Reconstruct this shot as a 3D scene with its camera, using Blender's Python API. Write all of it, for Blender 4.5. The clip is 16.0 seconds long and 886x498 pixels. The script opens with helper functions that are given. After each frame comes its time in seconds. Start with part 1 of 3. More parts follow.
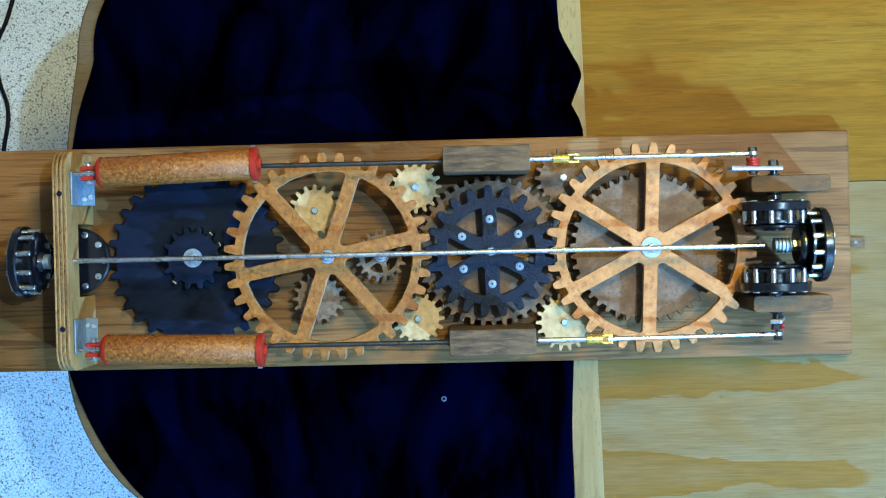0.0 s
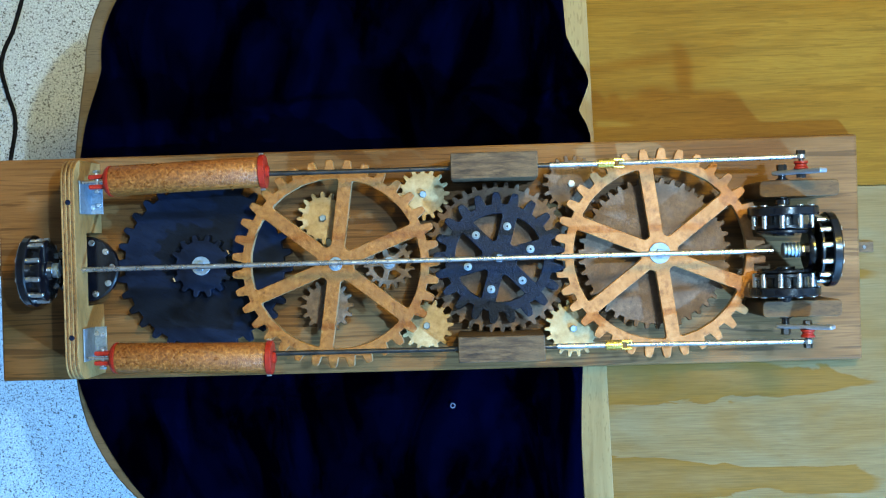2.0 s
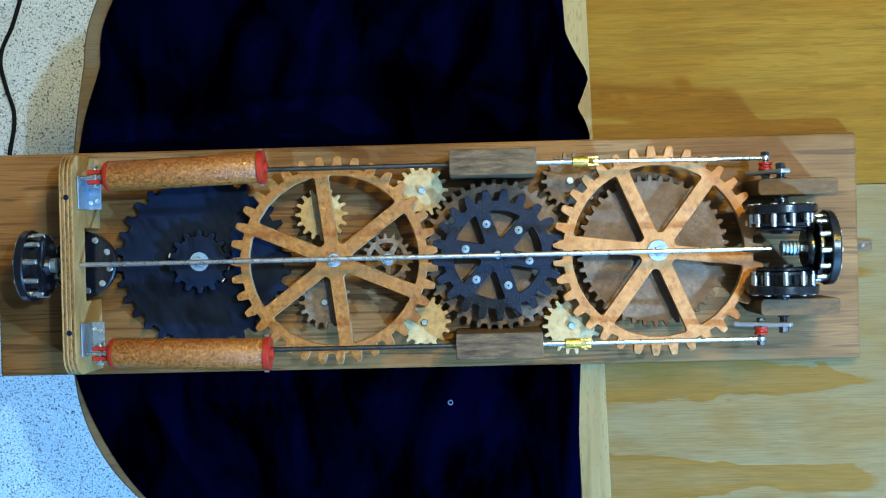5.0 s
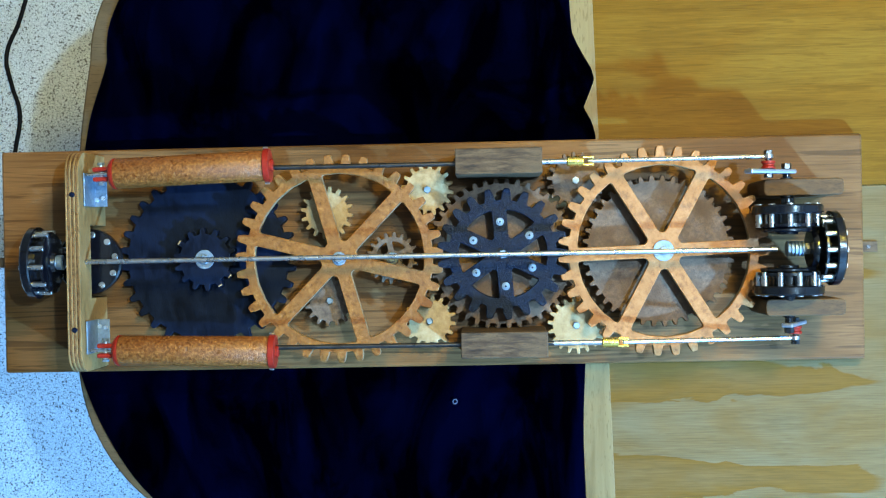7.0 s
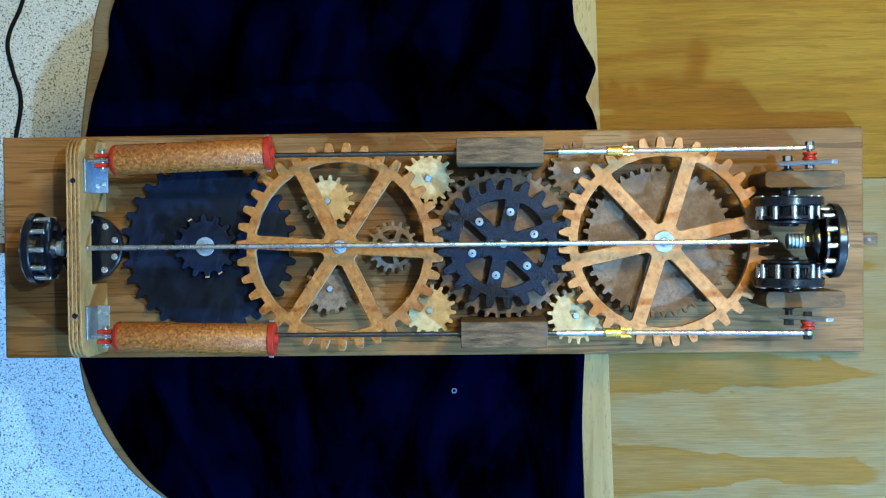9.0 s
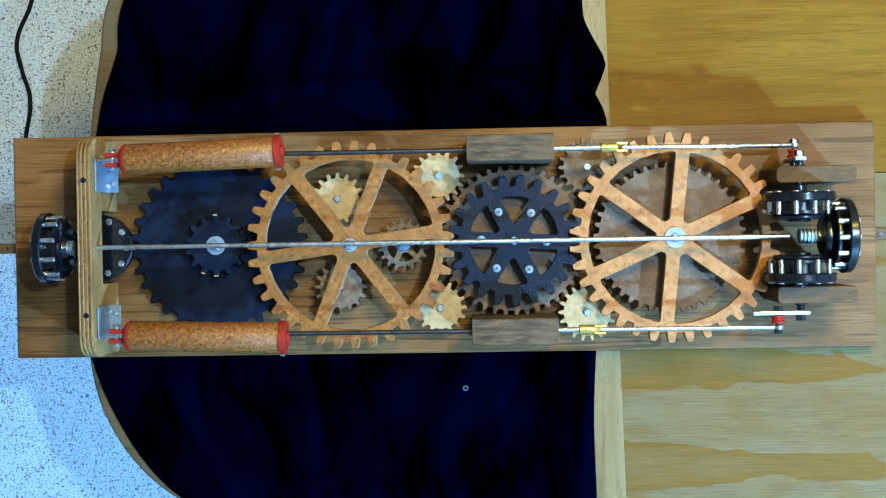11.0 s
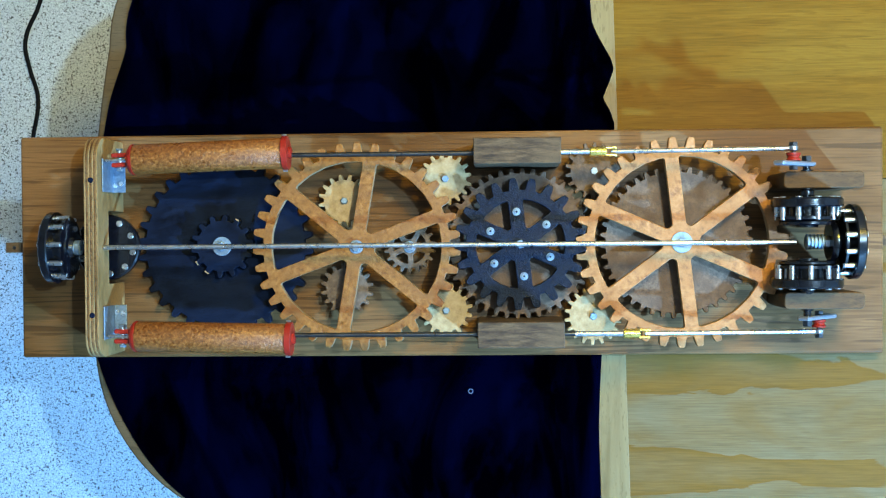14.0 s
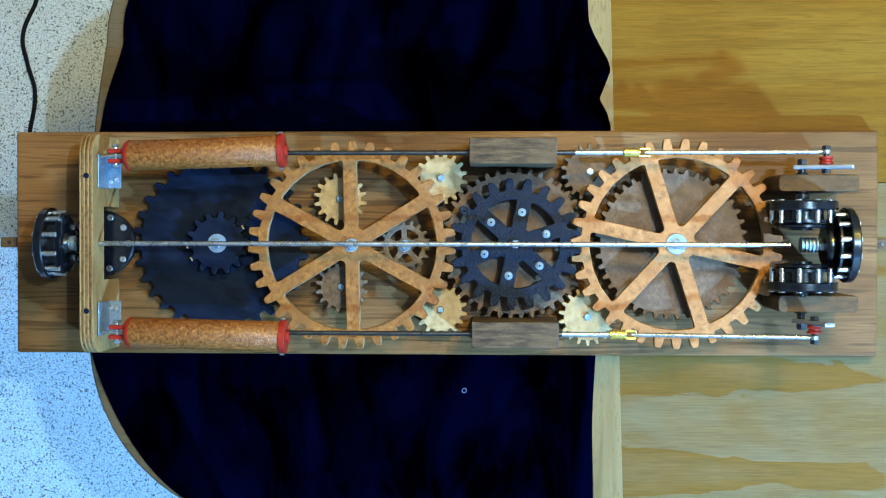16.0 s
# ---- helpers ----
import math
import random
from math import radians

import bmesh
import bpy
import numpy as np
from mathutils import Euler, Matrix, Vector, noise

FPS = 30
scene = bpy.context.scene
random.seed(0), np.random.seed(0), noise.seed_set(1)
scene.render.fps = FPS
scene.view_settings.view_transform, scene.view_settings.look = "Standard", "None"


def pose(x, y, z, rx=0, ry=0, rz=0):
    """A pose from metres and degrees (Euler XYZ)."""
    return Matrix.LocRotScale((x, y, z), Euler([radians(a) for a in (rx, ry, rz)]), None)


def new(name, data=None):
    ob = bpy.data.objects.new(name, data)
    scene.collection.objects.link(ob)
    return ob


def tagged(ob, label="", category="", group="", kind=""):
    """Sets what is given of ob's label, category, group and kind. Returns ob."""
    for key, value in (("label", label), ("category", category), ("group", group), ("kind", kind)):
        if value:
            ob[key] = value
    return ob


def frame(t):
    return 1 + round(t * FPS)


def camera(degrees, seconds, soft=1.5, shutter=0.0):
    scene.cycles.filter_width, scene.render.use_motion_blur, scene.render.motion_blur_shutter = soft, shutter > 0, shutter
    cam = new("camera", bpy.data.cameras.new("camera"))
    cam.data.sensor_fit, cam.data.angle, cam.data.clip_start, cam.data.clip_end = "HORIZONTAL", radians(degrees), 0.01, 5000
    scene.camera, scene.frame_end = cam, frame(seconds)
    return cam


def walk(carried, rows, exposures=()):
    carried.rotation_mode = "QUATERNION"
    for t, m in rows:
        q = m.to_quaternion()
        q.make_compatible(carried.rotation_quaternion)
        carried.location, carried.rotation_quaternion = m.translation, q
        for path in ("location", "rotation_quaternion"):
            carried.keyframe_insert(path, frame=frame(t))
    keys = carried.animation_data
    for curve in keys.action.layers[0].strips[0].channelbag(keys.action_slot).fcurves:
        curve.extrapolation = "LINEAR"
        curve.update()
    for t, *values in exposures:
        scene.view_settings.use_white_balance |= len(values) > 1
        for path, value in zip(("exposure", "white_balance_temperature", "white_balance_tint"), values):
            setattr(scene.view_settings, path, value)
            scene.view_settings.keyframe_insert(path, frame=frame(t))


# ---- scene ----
cam = camera(40.6, 16.0, 1.2)

PATH = [
    (0, 0.0422, 0.0200, 1.5886, -0.619, 1.701, -1.316),
    (0.5, 0.0444, 0.0212, 1.5881, -0.726, 1.819, -1.536),
    (1, 0.0408, 0.0161, 1.5865, -0.326, 1.760, -1.695),
    (1.5, 0.0405, 0.0190, 1.5875, -0.182, 1.768, -1.654),
    (2, 0.0377, 0.0214, 1.5885, -0.355, 1.924, -1.617),
    (2.5, 0.0362, 0.0175, 1.5889, -0.386, 1.940, -1.388),
    (3, 0.0391, 0.0181, 1.5881, -0.540, 1.820, -1.331),
    (3.5, 0.0408, 0.0212, 1.5852, -0.687, 1.665, -1.353),
    (4, 0.0387, 0.0173, 1.5873, -0.375, 1.855, -1.385),
    (6.5, 0.0400, 0.0220, 1.5874, -0.488, 1.948, -1.257),
    (7, 0.0357, 0.0153, 1.5879, -0.319, 2.034, -1.093),
    (7.5, 0.0372, 0.0160, 1.5882, -0.461, 2.145, -0.884),
    (8, 0.0361, 0.0167, 1.5880, -0.798, 2.262, -0.783),
    (8.5, 0.0357, 0.0160, 1.5883, -0.669, 2.055, -0.123),
    (9, 0.0346, 0.0148, 1.5886, -0.800, 2.017, -0.595),
    (11.5, 0.0320, 0.0135, 1.5861, -0.948, 2.473, -0.974),
    (12, 0.0324, 0.0134, 1.5862, -1.016, 2.321, -0.832),
    (12.5, 0.0331, 0.0171, 1.5859, -0.860, 2.494, -0.928),
    (13, 0.0304, 0.0148, 1.5854, -0.691, 2.548, -0.712),
    (13.5, 0.0331, 0.0180, 1.5851, -0.806, 2.682, -0.567),
    (14, 0.0308, 0.0146, 1.5857, -0.779, 2.689, -0.493),
    (14.5, 0.0330, 0.0140, 1.5856, -0.925, 2.615, -0.396),
    (15, 0.0338, 0.0139, 1.5871, -0.974, 2.549, -0.419),
    (15.5, 0.0358, 0.0155, 1.5873, -0.854, 2.546, -0.064),
    (16, 0.0333, 0.0165, 1.5867, -0.857, 2.550, 0.116),
]
walk(cam, [(row[0], pose(*row[1:])) for row in PATH])


# ---- world and light ----
world = bpy.data.worlds.new("room_air")
scene.world = world
world.use_nodes = True
world.node_tree.nodes["Background"].inputs[0].default_value = (0.9, 0.75, 0.55, 1)
world.node_tree.nodes["Background"].inputs[1].default_value = 0.003


def ceiling_bulb(name, place, color, watts, size):
    lamp = bpy.data.lights.new(name, "POINT")
    lamp.color, lamp.energy, lamp.shadow_soft_size = color, watts, size
    ob = new(name, lamp)
    ob.location = place
    return ob


ceiling_bulb("ceiling_lamp_light", (1.12, 0.42, 3.2), (0.4, 0.7, 1.0), 520, 0.04)
ceiling_bulb("daylight_lamp_light", (1.62, -1.37, 1.4), (0.18, 0.5, 1.0), 1280, 0.05)
ceiling_bulb("warm_lamp_light", (0.7, 1.0, 1.9), (1.0, 0.76, 0.11), 255, 0.2)
scene.view_settings.exposure = 0.0


# ---- materials ----
def ramp(nt, fac, stops):
    r = nt.nodes.new("ShaderNodeValToRGB")
    while len(r.color_ramp.elements) < len(stops):
        r.color_ramp.elements.new(0.5)
    for e, (p, c) in zip(r.color_ramp.elements, stops):
        e.position, e.color = p, (*c, 1)
    nt.links.new(fac, r.inputs[0])
    return r.outputs[0]


def tex_noise(nt, vec, scale, detail=4, rough=0.6, distort=0.0):
    n = nt.nodes.new("ShaderNodeTexNoise")
    n.inputs["Scale"].default_value, n.inputs["Detail"].default_value = scale, detail
    n.inputs["Roughness"].default_value, n.inputs["Distortion"].default_value = rough, distort
    nt.links.new(vec, n.inputs["Vector"])
    return n.outputs[0]


def mapping(nt, scale, coord="Object"):
    tc = nt.nodes.new("ShaderNodeTexCoord")
    mp = nt.nodes.new("ShaderNodeMapping")
    mp.inputs["Scale"].default_value = scale
    nt.links.new(tc.outputs[coord], mp.inputs[0])
    return mp.outputs[0]


def mix(nt, fac, a, b, blend="MIX"):
    m = nt.nodes.new("ShaderNodeMix")
    m.data_type, m.blend_type = "RGBA", blend
    if isinstance(fac, float):
        m.inputs[0].default_value = fac
    else:
        nt.links.new(fac, m.inputs[0])
    for k, v in ((6, a), (7, b)):
        if isinstance(v, tuple):
            m.inputs[k].default_value = (*v, 1)
        else:
            nt.links.new(v, m.inputs[k])
    return m.outputs[2]


def shader(name, rough=0.5, metal=0.0, spec=0.5):
    m = bpy.data.materials.new(name)
    m.use_nodes = True
    nt = m.node_tree
    b = nt.nodes["Principled BSDF"]
    b.inputs["Roughness"].default_value, b.inputs["Metallic"].default_value = rough, metal
    b.inputs["Specular IOR Level"].default_value = spec
    return m, nt, b


def bump(nt, b, height, strength, distance):
    n = nt.nodes.new("ShaderNodeBump")
    n.inputs["Strength"].default_value, n.inputs["Distance"].default_value = strength, distance
    nt.links.new(height, n.inputs["Height"])
    nt.links.new(n.outputs[0], b.inputs["Normal"])


def mottled(name, dark, mid, light, scale=60, rough=0.45, metal=0.0, relief=0.4, spec=0.5, stain=None):
    """Paint or metal whose colour runs between three tones at two scales."""
    m, nt, b = shader(name, rough, metal, spec)
    v = mapping(nt, (1, 1, 1))
    fine = tex_noise(nt, v, scale * 4, 5, 0.65)
    coarse = tex_noise(nt, v, scale, 3, 0.6)
    c = ramp(nt, fine, [(0.3, dark), (0.5, mid), (0.72, light)])
    if stain:
        c = mix(nt, ramp(nt, coarse, [(0.45, (0, 0, 0)), (0.7, (0.8, 0.8, 0.8))]), c, stain)
    nt.links.new(c, b.inputs["Base Color"])
    r = ramp(nt, coarse, [(0.3, (rough * 0.75,) * 3), (0.7, (min(1, rough * 1.3),) * 3)])
    nt.links.new(r, b.inputs["Roughness"])
    bump(nt, b, fine, relief, 0.0012)
    return m


def timber(name, dark, mid, light, along=(3, 40, 40), rough=0.45, knots=2.5, relief=0.25, spec=0.4, pale=None, tight=0.18, patch=0.12, pore=0.7):
    """Sawn wood with the grain along local x."""
    m, nt, b = shader(name, rough, 0, spec)
    v = mapping(nt, along)
    grain = tex_noise(nt, v, 3.0, 8, 0.65, 0.6)
    figure = tex_noise(nt, mapping(nt, (along[0] * 0.5, along[1] * 0.16, along[2] * 0.16)), knots, 3, 0.5, 1.2)
    pores = tex_noise(nt, mapping(nt, (along[0] * 6, along[1] * 9, along[2] * 9)), 3, 2, 0.5)
    c = ramp(nt, grain, [(0.5 - tight, dark), (0.5, mid), (0.5 + tight, light)])
    c = mix(nt, ramp(nt, figure, [(0.5 - patch, (0, 0, 0)), (0.5 + patch, (0.75, 0.75, 0.75))]), c, pale or light)
    c = mix(nt, ramp(nt, pores, [(0.33, (pore,) * 3), (0.42, (0, 0, 0))]), c, dark)
    nt.links.new(c, b.inputs["Base Color"])
    r = ramp(nt, grain, [(0.3, (rough * 0.8,) * 3), (0.7, (min(1, rough * 1.25),) * 3)])
    nt.links.new(r, b.inputs["Roughness"])
    bump(nt, b, grain, relief, 0.001)
    return m


def veneer(name, tan, pale, dark, broad=(0.9, 5.5, 5.5), edge=0.03, streak=(1.5, 45, 45), depth=0.5, line=0.35, line_map=(2.2, 75, 75), rough=0.55, spec=0.15, relief=0.12, flame=None):
    """Flat-sawn wood: pale and tan figure with crisp borders, streaks, dark growth lines and fibres along local x."""
    m, nt, b = shader(name, rough, 0, spec)
    tc, info, add = nt.nodes.new("ShaderNodeTexCoord"), nt.nodes.new("ShaderNodeObjectInfo"), nt.nodes.new("ShaderNodeVectorMath")
    nt.links.new(tc.outputs["Object"], add.inputs[0])
    nt.links.new(info.outputs["Random"], add.inputs[1])

    def stretched(size):
        mp = nt.nodes.new("ShaderNodeMapping")
        mp.inputs["Scale"].default_value = size
        nt.links.new(add.outputs[0], mp.inputs[0])
        return mp.outputs[0]

    figure = tex_noise(nt, stretched(broad), 1.6, 3, 0.5, 1.0)
    c = mix(nt, ramp(nt, figure, [(0.5 - edge, (0, 0, 0)), (0.5 + edge, (1, 1, 1))]), tan, pale)
    if flame:
        # long tan tongues, one every `period` metres across, that taper along x
        period, middle, slope, start, reach = flame
        xyz = nt.nodes.new("ShaderNodeSeparateXYZ")
        nt.links.new(tc.outputs["Object"], xyz.inputs[0])

        def calc(op, a, b=0.0, c=0.0):
            n = nt.nodes.new("ShaderNodeMath")
            n.operation = op
            for i, v in enumerate((a, b, c)):
                if isinstance(v, (int, float)):
                    n.inputs[i].default_value = v
                else:
                    nt.links.new(v, n.inputs[i])
            return n.outputs[0]

        ragged = tex_noise(nt, stretched((2.5, 9, 9)), 2.0, 4, 0.55, 0.8)
        y = calc("MULTIPLY_ADD", xyz.outputs[0], slope, xyz.outputs[1])
        y = calc("MULTIPLY_ADD", ragged, 0.07, calc("SUBTRACT", y, middle + 0.035))
        crest = calc("COSINE", calc("MULTIPLY", y, 2 * math.pi / period))
        need = calc("MULTIPLY_ADD", calc("SUBTRACT", xyz.outputs[0], start), 1.5 / reach, -0.1)
        tongue = calc("SUBTRACT", crest, need)
        c = mix(nt, ramp(nt, tongue, [(0.0, (0, 0, 0)), (0.06, (0.95, 0.95, 0.95)), (0.7, (0.55, 0.55, 0.55))]), c, tan)
    bands = tex_noise(nt, stretched(streak), 2.0, 5, 0.6, 0.3)
    c = mix(nt, ramp(nt, bands, [(0.36, (depth,) * 3), (0.56, (0, 0, 0))]), c, dark)
    lines = tex_noise(nt, stretched(line_map), 1.6, 3, 0.55, 1.4)
    c = mix(nt, ramp(nt, lines, [(0.40, (line,) * 3), (0.45, (0, 0, 0)), (0.55, (0, 0, 0)), (0.6, (line * 0.5,) * 3)]), c, dark)
    fibre = tex_noise(nt, stretched((14, 420, 420)), 1.5, 2, 0.6)
    c = mix(nt, 0.35, c, ramp(nt, fibre, [(0.3, (0.35, 0.35, 0.35)), (0.7, (1.0, 1.0, 1.0))]), "MULTIPLY")
    nt.links.new(c, b.inputs["Base Color"])
    bump(nt, b, fibre, relief, 0.001)
    return m


def plain(name, color, rough=0.4, metal=0.0, wear=0.15, scale=150, spec=0.5):
    d = tuple(c * (1 - wear) for c in color)
    l = tuple(min(1, c * (1 + wear)) for c in color)
    return mottled(name, d, color, l, scale, rough, metal, 0.02, spec)


ply_mat = timber("plywood_face", (0.08619, 0.0431, 0.01193), (0.1658, 0.09282, 0.02983), (0.2387, 0.1459, 0.05635), (30, 6, 14), 0.55, 2.5, 0.3, 0.25)
board_mat = veneer("stained_oak", (0.074, 0.0275, 0.0036), (0.2, 0.104, 0.042), (0.014, 0.005, 0.0011), (1.7, 5, 5), 0.22, (1.8, 20, 20), 0.12, 0.5, (1.8, 50, 50), 0.5, 0.12, 0.35)
table_mat = veneer("pale_table_veneer", (0.118, 0.057, 0.0068), (0.133, 0.109, 0.059), (0.066, 0.034, 0.006), (3.4, 7.0, 7.0), 0.3, (3.0, 34, 34), 0.16, 0.16, (7.0, 140, 140), 0.55, 0.06, 0.12, (0.137, -0.158, 0.03, 0.2, 0.5))
honey_mat = veneer("honey_table_veneer", (0.12, 0.05, 0.0028), (0.142, 0.074, 0.0085), (0.064, 0.024, 0.001), (1.6, 6.0, 6.0), 0.16, (2.2, 30, 30), 0.35, 0.3, (6.0, 110, 110), 0.55, 0.05)
strip_mat = timber("table_edge_strip", (0.1, 0.062, 0.019), (0.136, 0.09, 0.032), (0.162, 0.114, 0.046), (20, 2.5, 16), 0.5, 2.5, 0.1, 0.2)
block_mat = timber("walnut_block", (0.014, 0.0075, 0.004), (0.045, 0.025, 0.012), (0.09, 0.055, 0.027), (10, 60, 60), 0.65, 2.5, 0.4, 0.2, None, 0.12)
bearing_mat = timber("bearing_wood", (0.022, 0.0095, 0.0035), (0.055, 0.027, 0.0095), (0.092, 0.05, 0.02), (10, 50, 50), 0.65, 2.5, 0.3, 0.2)
orange_mat = mottled("copper_brown_paint", (0.15, 0.052, 0.012), (0.275, 0.113, 0.033), (0.37, 0.172, 0.064), 30, 0.5, 0.0, 0.5, 0.22, (0.22, 0.086, 0.024))
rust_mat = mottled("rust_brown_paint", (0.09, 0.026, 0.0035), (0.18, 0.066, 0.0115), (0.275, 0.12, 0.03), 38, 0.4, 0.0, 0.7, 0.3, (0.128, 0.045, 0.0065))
hammer_mat = mottled("hammered_copper_paint", (0.065, 0.0155, 0.0024), (0.16, 0.052, 0.009), (0.31, 0.125, 0.03), 70, 0.32, 0.1, 1.0, 0.45)
blue_mat = mottled("blue_black_paint", (0.0005, 0.001, 0.0034), (0.0014, 0.0036, 0.0105), (0.006, 0.0135, 0.031), 95, 0.4, 0.0, 0.9, 0.12)
dark_mat = timber("black_stain", (0.0002, 0.0006, 0.002), (0.0008, 0.0024, 0.0075), (0.003, 0.007, 0.019), (9, 26, 26), 0.5, 2.0, 0.5, 0.1)
brown_mat = mottled("brown_hardboard", (0.044, 0.0235, 0.0125), (0.09, 0.0505, 0.028), (0.142, 0.088, 0.054), 45, 0.55, 0.0, 0.4, 0.25, (0.05635, 0.02851, 0.01326))
yellow_mat = mottled("pale_yellow_ply", (0.18, 0.112, 0.045), (0.285, 0.192, 0.09), (0.385, 0.285, 0.155), 26, 0.5, 0.0, 0.25, 0.25, (0.19, 0.12, 0.042))
grey_mat = mottled("dull_grey_ply", (0.052, 0.033, 0.0205), (0.09, 0.058, 0.037), (0.136, 0.096, 0.066), 40, 0.55, 0.0, 0.3, 0.25)
gloss_black = mottled("gloss_black_plastic", (0.0008, 0.0009, 0.0016), (0.0015, 0.0018, 0.0034), (0.004, 0.005, 0.008), 60, 0.2, 0.0, 0.1, 0.45)
steel = plain("bright_steel", (0.52, 0.53, 0.55), 0.3, 1.0, 0.05)
dull_steel = plain("dull_steel", (0.07, 0.07, 0.075), 0.35, 1.0, 0.15)
aluminium = plain("brushed_aluminium", (0.26, 0.28, 0.32), 0.4, 0.7, 0.1, 120)
zinc = plain("zinc_plate", (0.2, 0.26, 0.32), 0.6, 1.0, 0.25, 90)
brass = plain("brass", (0.78, 0.55, 0.14), 0.25, 1.0, 0.12)
red = plain("red_plastic", (0.2, 0.011, 0.005), 0.4, 0.0, 0.2, 150, 0.25)
white_cap = plain("white_nylon", (0.62, 0.64, 0.62), 0.45, 0.0, 0.08, 150, 0.3)
thread_mat = plain("pale_thread", (0.05, 0.06, 0.1), 0.7)
cord_mat = plain("black_cord", (0.002, 0.002, 0.0025), 0.6, 0.0, 0.15, 150, 0.08)
wall_mat = plain("wall_paint", (0.16, 0.15, 0.135), 0.8, 0.0, 0.05, 3)


def cloth_material():
    m, nt, b = shader("navy_cotton", 1.0, 0, 0.0)
    v = mapping(nt, (1, 1, 1))
    weave = tex_noise(nt, v, 900, 2, 0.6)
    # broad black-to-navy blotches put the shading of folds into the colour
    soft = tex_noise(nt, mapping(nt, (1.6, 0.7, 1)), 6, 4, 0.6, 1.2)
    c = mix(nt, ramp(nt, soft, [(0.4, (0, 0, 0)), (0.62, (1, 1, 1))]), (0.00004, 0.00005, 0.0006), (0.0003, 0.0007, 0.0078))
    nt.links.new(c, b.inputs["Base Color"])
    b.inputs["Sheen Weight"].default_value = 0.0
    bump(nt, b, weave, 0.3, 0.0004)
    return m


def carpet_material():
    m, nt, b = shader("speckled_carpet", 0.95, 0, 0.1)
    v = mapping(nt, (1, 1, 1))
    tuft = tex_noise(nt, v, 240, 3, 0.7)
    fleck = tex_noise(nt, v, 290, 2, 0.5, 0.5)
    tone = tex_noise(nt, v, 6, 3, 0.5)
    c = ramp(nt, tuft, [(0.3, (0.26, 0.29, 0.31)), (0.5, (0.45, 0.5, 0.54)), (0.7, (0.57, 0.63, 0.68))])
    c = mix(nt, ramp(nt, tone, [(0.35, (0, 0, 0)), (0.7, (0.3, 0.3, 0.3))]), c, (0.33, 0.35, 0.35))
    c = mix(nt, ramp(nt, fleck, [(0.375, (0.95, 0.95, 0.95)), (0.42, (0, 0, 0))]), c, (0.07, 0.065, 0.06))
    nt.links.new(c, b.inputs["Base Color"])
    bump(nt, b, tuft, 0.8, 0.004)
    return m


edge_mat = mottled("raw_wood_edge", (0.1459, 0.08619, 0.03978), (0.2254, 0.1392, 0.0663), (0.2917, 0.1989, 0.1127), 60, 0.6, 0.0, 0.3, 0.2)
leaf_mat = timber("grey_tan_veneer", (0.032, 0.019, 0.007), (0.056, 0.035, 0.014), (0.08, 0.052, 0.024), (3, 26, 26), 0.6, 2.0, 0.1, 0.2)
cloth_mat, carpet_mat = cloth_material(), carpet_material()


# ---- mesh helpers ----
def link(name, mesh, material, parent=None, label=""):
    ob = new(name, mesh)
    mesh.materials.clear()
    mesh.materials.append(material)
    if parent:
        ob.parent = parent
    return tagged(ob, label=label)


def part(name, bm, material, parent=None, label="", smooth=False):
    mesh = bpy.data.meshes.new(name)
    bmesh.ops.recalc_face_normals(bm, faces=bm.faces)
    bm.to_mesh(mesh)
    bm.free()
    if smooth:
        for f in mesh.polygons:
            f.use_smooth = True
        mesh.set_sharp_from_angle(angle=radians(40))
    return link(name, mesh, material, parent, label)


def thing(name, label, category, place=(0, 0, 0), group="", kind=""):
    ob = new(name)
    ob.location = place
    ob.empty_display_size = 0.02
    return tagged(ob, label, category, group, kind)


def box(x0, x1, y0, y1, z0, z1, bevel=0.0, segments=2):
    bm = bmesh.new()
    bmesh.ops.create_cube(bm, size=1)
    for v in bm.verts:
        v.co = ((x0 + x1) / 2 + v.co.x * (x1 - x0), (y0 + y1) / 2 + v.co.y * (y1 - y0), (z0 + z1) / 2 + v.co.z * (z1 - z0))
    if bevel:
        bmesh.ops.bevel(bm, geom=bm.edges[:], offset=bevel, segments=segments, affect="EDGES", profile=0.5)
    return bm


def spin(profile, axis="z", sides=32):
    """A turned body: (radius, height) pairs round an axis through the origin."""
    bm = bmesh.new()
    rings = []
    for r, h in profile:
        if r == 0:
            rings.append([bm.verts.new((0, 0, h))] * sides)
        else:
            rings.append([bm.verts.new((r * math.cos(2 * math.pi * i / sides), r * math.sin(2 * math.pi * i / sides), h)) for i in range(sides)])
    for a, b in zip(rings, rings[1:]):
        for i in range(sides):
            j = (i + 1) % sides
            vs = []
            for v in (a[i], a[j], b[j], b[i]):
                if v not in vs:
                    vs.append(v)
            if len(vs) > 2:
                bm.faces.new(vs)
    if axis == "x":
        bmesh.ops.transform(bm, matrix=pose(0, 0, 0, 0, 90, 0), verts=bm.verts)
    if axis == "y":
        bmesh.ops.transform(bm, matrix=pose(0, 0, 0, -90, 0, 0), verts=bm.verts)
    return bm


def moved(bm, x=0, y=0, z=0, rx=0, ry=0, rz=0):
    bmesh.ops.transform(bm, matrix=pose(x, y, z, rx, ry, rz), verts=bm.verts)
    return bm


def rod(r, length, axis="x", bev=0.0008, sides=20):
    return spin([(0, 0), (r - bev, 0), (r, bev), (r, length - bev), (r - bev, length), (0, length)], axis, sides)


